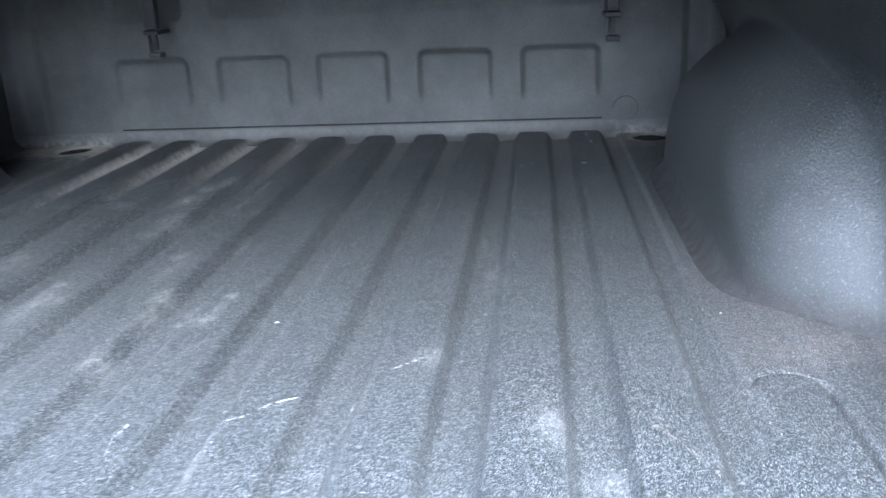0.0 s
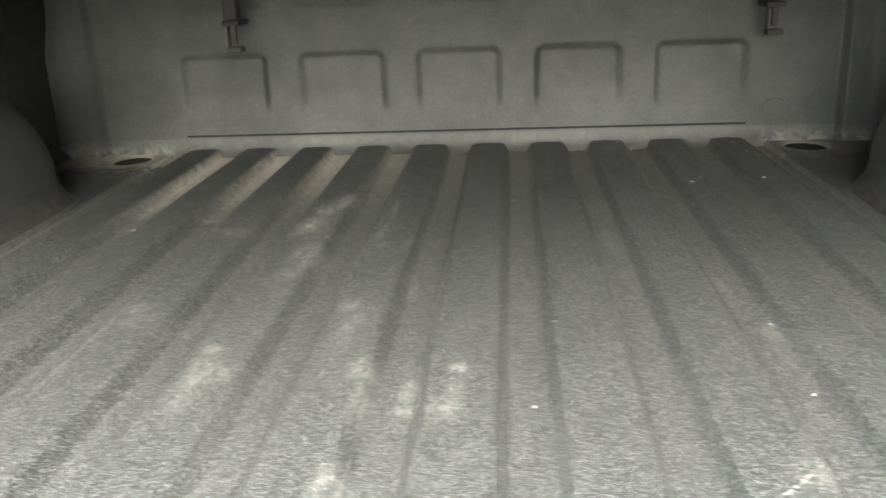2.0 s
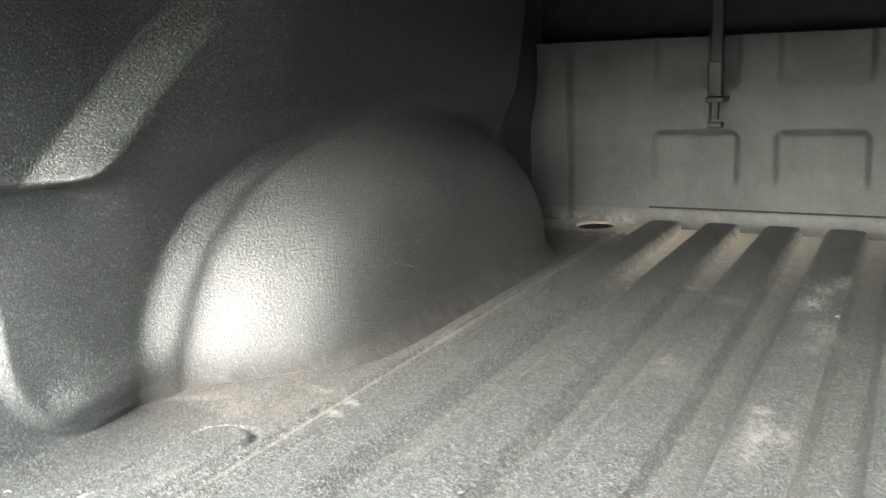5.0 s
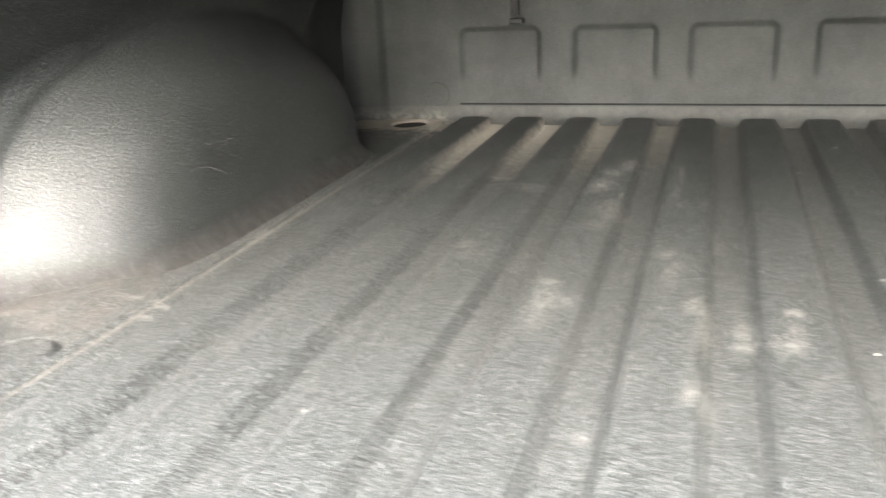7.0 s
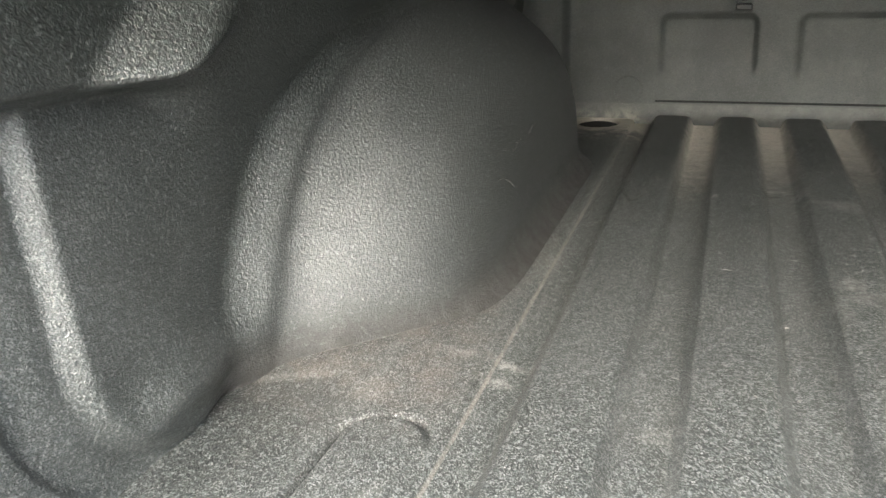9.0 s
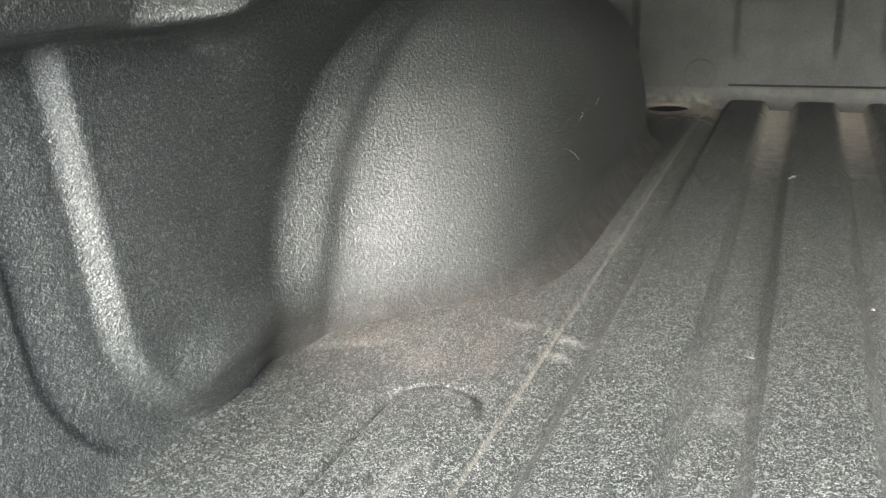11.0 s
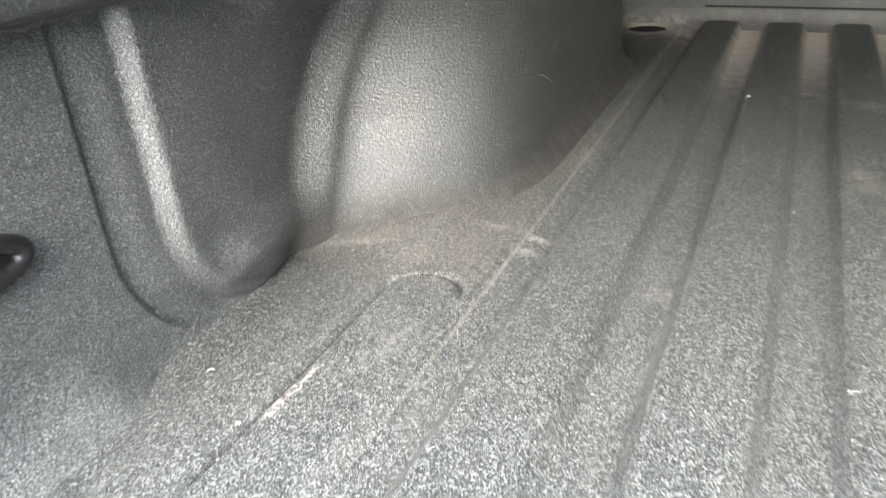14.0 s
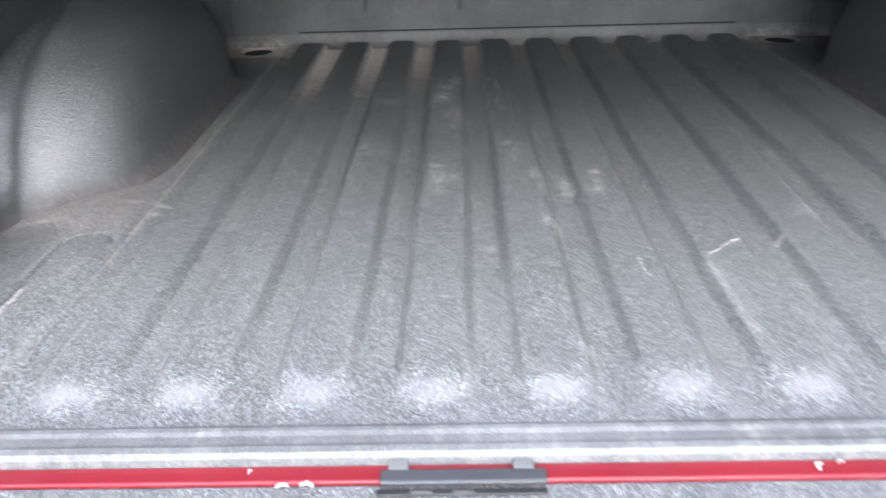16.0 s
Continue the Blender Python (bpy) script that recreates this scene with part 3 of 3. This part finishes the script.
tagged(part("ground", bm, MAT_GROUND), "grey asphalt ground around the pickup", "ground", kind="structure")


# unseen walls added round the pickup to block low light into the bed
for name, lo, hi in (
    ("light_block_rear", (-14, -7.3, -0.85), (14, -7.0, 0.95)),
    ("light_block_left", (-2.9, -6.99, -0.85), (-2.6, 3.99, 1.8)),
    ("light_block_right", (2.6, -6.99, -0.85), (2.9, 3.99, 1.8)),
    ("light_block_far", (-2.9, 4.0, -0.85), (2.9, 4.3, 1.8)),
):
    tagged(part(name, box(bmesh.new(), lo, hi, 0.02), MAT_BLOCKER), "plain grey unseen wall added to block low light", "wall", kind="structure")



# ---------------------------------------------------------------- fittings
def ribbon(points, width, z_of, lift=0.0008, taper=True):
    """A thin strip that follows the floor."""
    bm = bmesh.new()
    pts = [Vector((x, y, 0)) for x, y in points]
    dense = []
    for a, b in zip(pts[:-1], pts[1:]):
        dense += [a.lerp(b, i / 6) for i in range(6)]
    dense.append(pts[-1])
    rows = []
    for i, p in enumerate(dense):
        d = (dense[min(i + 1, len(dense) - 1)] - dense[max(i - 1, 0)]).normalized()
        w = width / 2 * (random.uniform(0.25, 1.15) if taper else 1)
        if taper and i in (0, len(dense) - 1):
            w *= 0.3
        side = Vector((-d.y, d.x, 0)) * w
        row = []
        for q, up in ((p + side, 0.0), (p, 1.0), (p - side, 0.0)):
            z = float(z_of(np.array([q.x]), np.array([q.y]))[0])
            row.append(bm.verts.new((q.x, q.y, z + lift * (0.3 + up))))
        rows.append(row)
    for a, b in zip(rows[:-1], rows[1:]):
        if taper and random.random() < 0.15 and width < 0.0065:
            continue
        for k in range(2):
            bm.faces.new((a[k], a[k + 1], b[k + 1], b[k]))
    bmesh.ops.recalc_face_normals(bm, faces=bm.faces)
    return bm


def cover_clamp(x):
    clamp = tagged(new("cover_clamp"), "black hanging cover clamp with a steel nut", "clamp", "cover clamps")
    clamp.location = (x, 1.615, 0.50)
    def piece(name, lo, hi, mat, bevel=0.002, label=""):
        part(name, box(bmesh.new(), lo, hi, bevel), mat, clamp, label)
    piece("bar", (-0.011, -0.010, -0.20), (0.011, 0.010, 0.0), MAT_BLACK)
    piece("rib", (-0.017, 0.004, -0.23), (-0.012, 0.020, -0.02), MAT_BLACK)
    piece("body", (-0.015, -0.014, -0.232), (0.012, 0.012, -0.165), MAT_BLACK, 0.003)
    piece("jaw", (-0.019, -0.018, -0.244), (0.016, 0.05, -0.234), MAT_BLACK, 0.002)
    piece("screw", (-0.005, -0.008, -0.278), (0.005, 0.004, -0.244), MAT_BLACK, 0.001)
    piece("nut", (-0.014, -0.016, -0.282), (-0.0095, 0.008, -0.244), MAT_STEEL, 0.002, "bright steel lug")
    piece("foot", (-0.014, -0.016, -0.294), (0.014, 0.012, -0.283), MAT_BLACK, 0.002)
    return clamp


cover_clamp(-0.424)
cover_clamp(0.592)

# latch plate between liner and tailgate
latch = tagged(new("latch_plate"), "grey plastic latch plate bridging the red sill", "latch")
latch.location = (-0.153, -0.034, -0.021)
part("plate", box(bmesh.new(), (-0.071, -0.010, -0.003), (0.071, 0.007, 0.002), 0.002), MAT_GREY, latch)
part("lower_flange", box(bmesh.new(), (-0.073, -0.020, -0.006), (0.070, -0.0125, -0.003), 0.001), MAT_BLACK, latch)
for tx in (-0.056, 0.052):
    part("tab", box(bmesh.new(), (tx - 0.009, 0.0075, -0.003), (tx + 0.009, 0.021, 0.001), 0.0015), MAT_PALE, latch, "pale worn tab")
for tx in (-0.035, 0.0):
    part("slot", box(bmesh.new(), (tx - 0.009, -0.0185, -0.0035), (tx + 0.009, -0.0155, -0.0024), 0.0004), MAT_STEEL, latch, "pale worn slot")

# tie-down eye in the side wall
eye = tagged(new("tie_down_eye"), "oval black plastic tie-down eye, red paint showing inside", "tie-down")
eye.location = (-0.811, 0.146, 0.119)
bm = bmesh.new()
rings = []
for i in range(40):
    a = 2 * math.pi * i / 40
    ring = []
    for k in range(10):
        b = 2 * math.pi * k / 10
        r = 0.008 * math.cos(b)
        ring.append(bm.verts.new((0.004 + 0.008 * math.sin(b), (0.040 + r) * math.cos(a), (0.0125 + 0.8 * r) * math.sin(a))))
    rings.append(ring)
for i in range(40):
    for k in range(10):
        bm.faces.new((rings[i][k], rings[(i + 1) % 40][k], rings[(i + 1) % 40][(k + 1) % 10], rings[i][(k + 1) % 10]))
bmesh.ops.recalc_face_normals(bm, faces=bm.faces)
part("rim", bm, MAT_RIM, eye, "glossy rounded rim", True)
bm = bmesh.new()
bmesh.ops.create_circle(bm, cap_ends=True, segments=36, radius=1)
for v in bm.verts:
    v.co = Vector((0.0015, v.co.x * 0.038, v.co.y * 0.0105))
part("recess", bm, MAT_HOLE, eye, "dark grey recess")
part("bed_steel", box(bmesh.new(), (0.001, -0.028, -0.006), (0.003, -0.012, 0.007), 0.0005), MAT_RED, eye, "red painted steel")

# ---------------------------------------------------------------- marks and litter on the floor
MAT_FLAKE = plain("dried_chip", (0.33, 0.32, 0.30), 0.8, 0.0, 500, 0.0006)
MAT_CHALK = plain("dried_white", (0.34, 0.335, 0.32), 0.8, 0.0, 500, 0.0006)
MAT_RUB_EDGE = plain("dried_edge", (0.27, 0.245, 0.23), 0.8, 0.0, 500, 0.0006)
MAT_RUB = plain("pale_rub", (0.15, 0.142, 0.13), 0.8, 0.0, 500, 0.0006)
for worn, gap in ((MAT_CHALK, 0.49), (MAT_RUB_EDGE, 0.45), (MAT_RUB, 0.50)):
    tree = worn.node_tree
    holes = tree.nodes.new("ShaderNodeTexNoise")
    holes.inputs["Scale"].default_value, holes.inputs["Detail"].default_value = 330, 3
    place = tree.nodes.new("ShaderNodeNewGeometry")
    tree.links.new(place.outputs["Position"], holes.inputs["Vector"])
    cut = tree.nodes.new("ShaderNodeMapRange")
    cut.inputs[1].default_value, cut.inputs[2].default_value = gap - 0.06, gap + 0.06
    tree.links.new(holes.outputs["Fac"], cut.inputs[0])
    tree.links.new(cut.outputs[0], tree.nodes["Principled BSDF"].inputs["Alpha"])
STREAKS = [
    ([(0.069, 0.349), (0.066, 0.322), (0.074, 0.289)], 0.0045, MAT_CHALK),
    ([(0.150, 0.352), (0.168, 0.361), (0.186, 0.384), (0.209, 0.399)], 0.0026, MAT_CHALK),
    ([(0.256, 0.404), (0.264, 0.412), (0.271, 0.409)], 0.009, MAT_CHALK),
    ([(0.284, 0.454), (0.302, 0.470), (0.329, 0.499)], 0.003, MAT_CHALK),
    ([(0.526, 0.361), (0.545, 0.330), (0.574, 0.275)], 0.008, MAT_RUB),
    ([(-0.681, 0.305), (-0.682, 0.27), (-0.684, 0.23)], 0.008, MAT_RUB_EDGE),
    ([(-0.574, 1.125), (-0.556, 1.065), (-0.540, 1.008)], 0.004, MAT_RUB),
    ([(-0.540, 1.090), (-0.548, 1.065), (-0.556, 1.055)], 0.003, MAT_RUB),
    ([(-0.392, 1.180), (-0.362, 1.183)], 0.004, MAT_RUB),
]
for pts, width, mat in STREAKS:
    tagged(part("white_streak", ribbon(pts, width, floor_height), mat), "thin dried pale streak on the liner floor", "streak", "pale streaks on the floor")


def scuff(points, width):
    """A short pale scrape on the side of the left arch, along points (y, z)."""
    bm = bmesh.new()
    rows = []
    for i, (y, z) in enumerate(points):
        w = width * (0.3 if i in (0, len(points) - 1) else random.uniform(0.7, 1.2)) / 2
        row = []
        for off, up in ((w, 0.0002), (0, 0.0008), (-w, 0.0002)):
            d = float(side_inset(np.array([y]), np.array([z + off]))[0])
            row.append(bm.verts.new((-(0.86 - d) + up, y, z + off)))
        rows.append(row)
    for a, b in zip(rows[:-1], rows[1:]):
        for k in range(2):
            bm.faces.new((a[k], a[k + 1], b[k + 1], b[k]))
    bmesh.ops.recalc_face_normals(bm, faces=bm.faces)
    tagged(part("scuff", bm, MAT_CHALK), "thin pale scrape on the wheel arch", "scuff", "scrapes on the wheel arch")


scuff([(0.792, 0.123), (0.802, 0.121), (0.812, 0.1185)], 0.003)
scuff([(0.822, 0.115), (0.836, 0.114), (0.846, 0.1165)], 0.0035)
scuff([(0.840, 0.122), (0.852, 0.118), (0.862, 0.120), (0.872, 0.1195)], 0.0025)
scuff([(0.905, 0.118), (0.92, 0.123), (0.937, 0.124)], 0.002)
scuff([(0.760, 0.098), (0.785, 0.095), (0.812, 0.084), (0.83, 0.074)], 0.0018)


def flake(x, y, size, turn, z=None):
    """A small bent chip or bit of straw."""
    bm = bmesh.new()
    z = float(floor_height(np.array([x]), np.array([y]))[0]) if z is None else z
    w = size * random.uniform(0.22, 0.34)
    bend = size * random.uniform(0.1, 0.3)
    spine = [(-size / 2, 0, 0.0), (0, bend, size * 0.12), (size / 2, 0, 0.0)]
    top, low = [], []
    for px, py, pz in spine:
        for s in (-1, 1):
            top.append(bm.verts.new((px, py + s * w / 2, pz + 0.0014)))
            low.append(bm.verts.new((px, py + s * w / 2, pz + 0.0002)))
    for i in (0, 2):
        bm.faces.new((top[i], top[i + 1], top[i + 3], top[i + 2]))
        bm.faces.new((low[i], low[i + 2], low[i + 3], low[i + 1]))
        bm.faces.new((top[i], top[i + 2], low[i + 2], low[i]))
        bm.faces.new((top[i + 1], low[i + 1], low[i + 3], top[i + 3]))
    bm.faces.new((top[0], low[0], low[1], top[1]))
    bm.faces.new((top[4], top[5], low[5], low[4]))
    bmesh.ops.recalc_face_normals(bm, faces=bm.faces)
    ob = part("flake", bm, MAT_FLAKE)
    ob.matrix_world = pose(x, y, z, 0, 0, turn)
    return tagged(ob, "small pale chip of litter on the liner floor", "litter", "bits of litter on the floor")


for x, y, size, turn in [
    (-0.447, 1.105, 0.011, 40), (0.124, 0.612, 0.009, 20), (0.137, 0.398, 0.008, 60), (0.375, 0.79, 0.007, 0),
    (0.368, 0.635, 0.006, 15), (-0.743, 0.11, 0.016, 5), (0.615, 0.626, 0.006, 70), (0.632, 0.615, 0.005, 0),
    (0.600, 0.612, 0.005, 10), (0.327, 1.672, 0.028, -8), (0.350, 1.668, 0.016, 45), (0.540, 1.640, 0.010, 0),
    (0.545, 1.560, 0.008, 20), (0.520, 1.350, 0.012, -15), (0.400, 1.33, 0.012, -10), (0.420, 1.36, 0.007, 0),
    (0.110, 1.30, 0.010, 0), (0.150, 1.24, 0.012, 60), (-0.374, 0.725, 0.005, 0), (-0.150, 1.06, 0.009, 0),
    (-0.480, 1.56, 0.006, 0), (-0.560, 1.40, 0.007, 30), (-0.756, 0.273, 0.009, 50), (-0.69, 0.19, 0.006, 0),
    (-0.70, 0.225, 0.006, 30), (0.62, 0.43, 0.005, 80), (0.625, 0.37, 0.005, 75), (0.629, 0.35, 0.005, 85),
]:
    flake(x, y, size * 0.6, turn)
for x, y, size, turn, z in [(-0.308, -0.0375, 0.011, 10, -0.0285), (-0.287, -0.037, 0.012, -8, -0.0285), (0.153, -0.0225, 0.010, 60, -0.026), (0.172, -0.0175, 0.006, 20, -0.026), (-0.339, -0.0205, 0.005, 70, -0.026)]:
    flake(x, y, size, turn, z)

# uncounted specks
rng = random.Random(5)
bm = bmesh.new()
for i in range(1000):
    x = rng.uniform(-0.6, 0.62)
    y = 0.1 + 1.58 * rng.random() ** 0.75
    r = rng.uniform(0.0003, 0.0010) * (1.4 if rng.random() < 0.12 else 1)
    z = float(floor_height(np.array([x]), np.array([y]))[0])
    r *= 1.0 + 0.5 * min(1.0, max(0.0, (y - 0.6) / 0.4))
    a = rng.uniform(0, 3)
    long = 6.0 if rng.random() < 0.07 else 1.0
    q = []
    for k in range(4):
        b = a + k * math.pi / 2
        s = r * rng.uniform(0.6, 1.5) * (long if k % 2 else 0.6 if long > 1 else 1.0)
        q.append(bm.verts.new((x + s * math.cos(b), y + s * math.sin(b), z + 0.0003)))
    tip = bm.verts.new((x, y, z + 0.0003 + r * 0.6))
    for k in range(4):
        bm.faces.new((q[k], q[(k + 1) % 4], tip))
tagged(part("grit", bm, MAT_FLAKE), "scattered pale grit on the liner floor", "grit", kind="stuff")
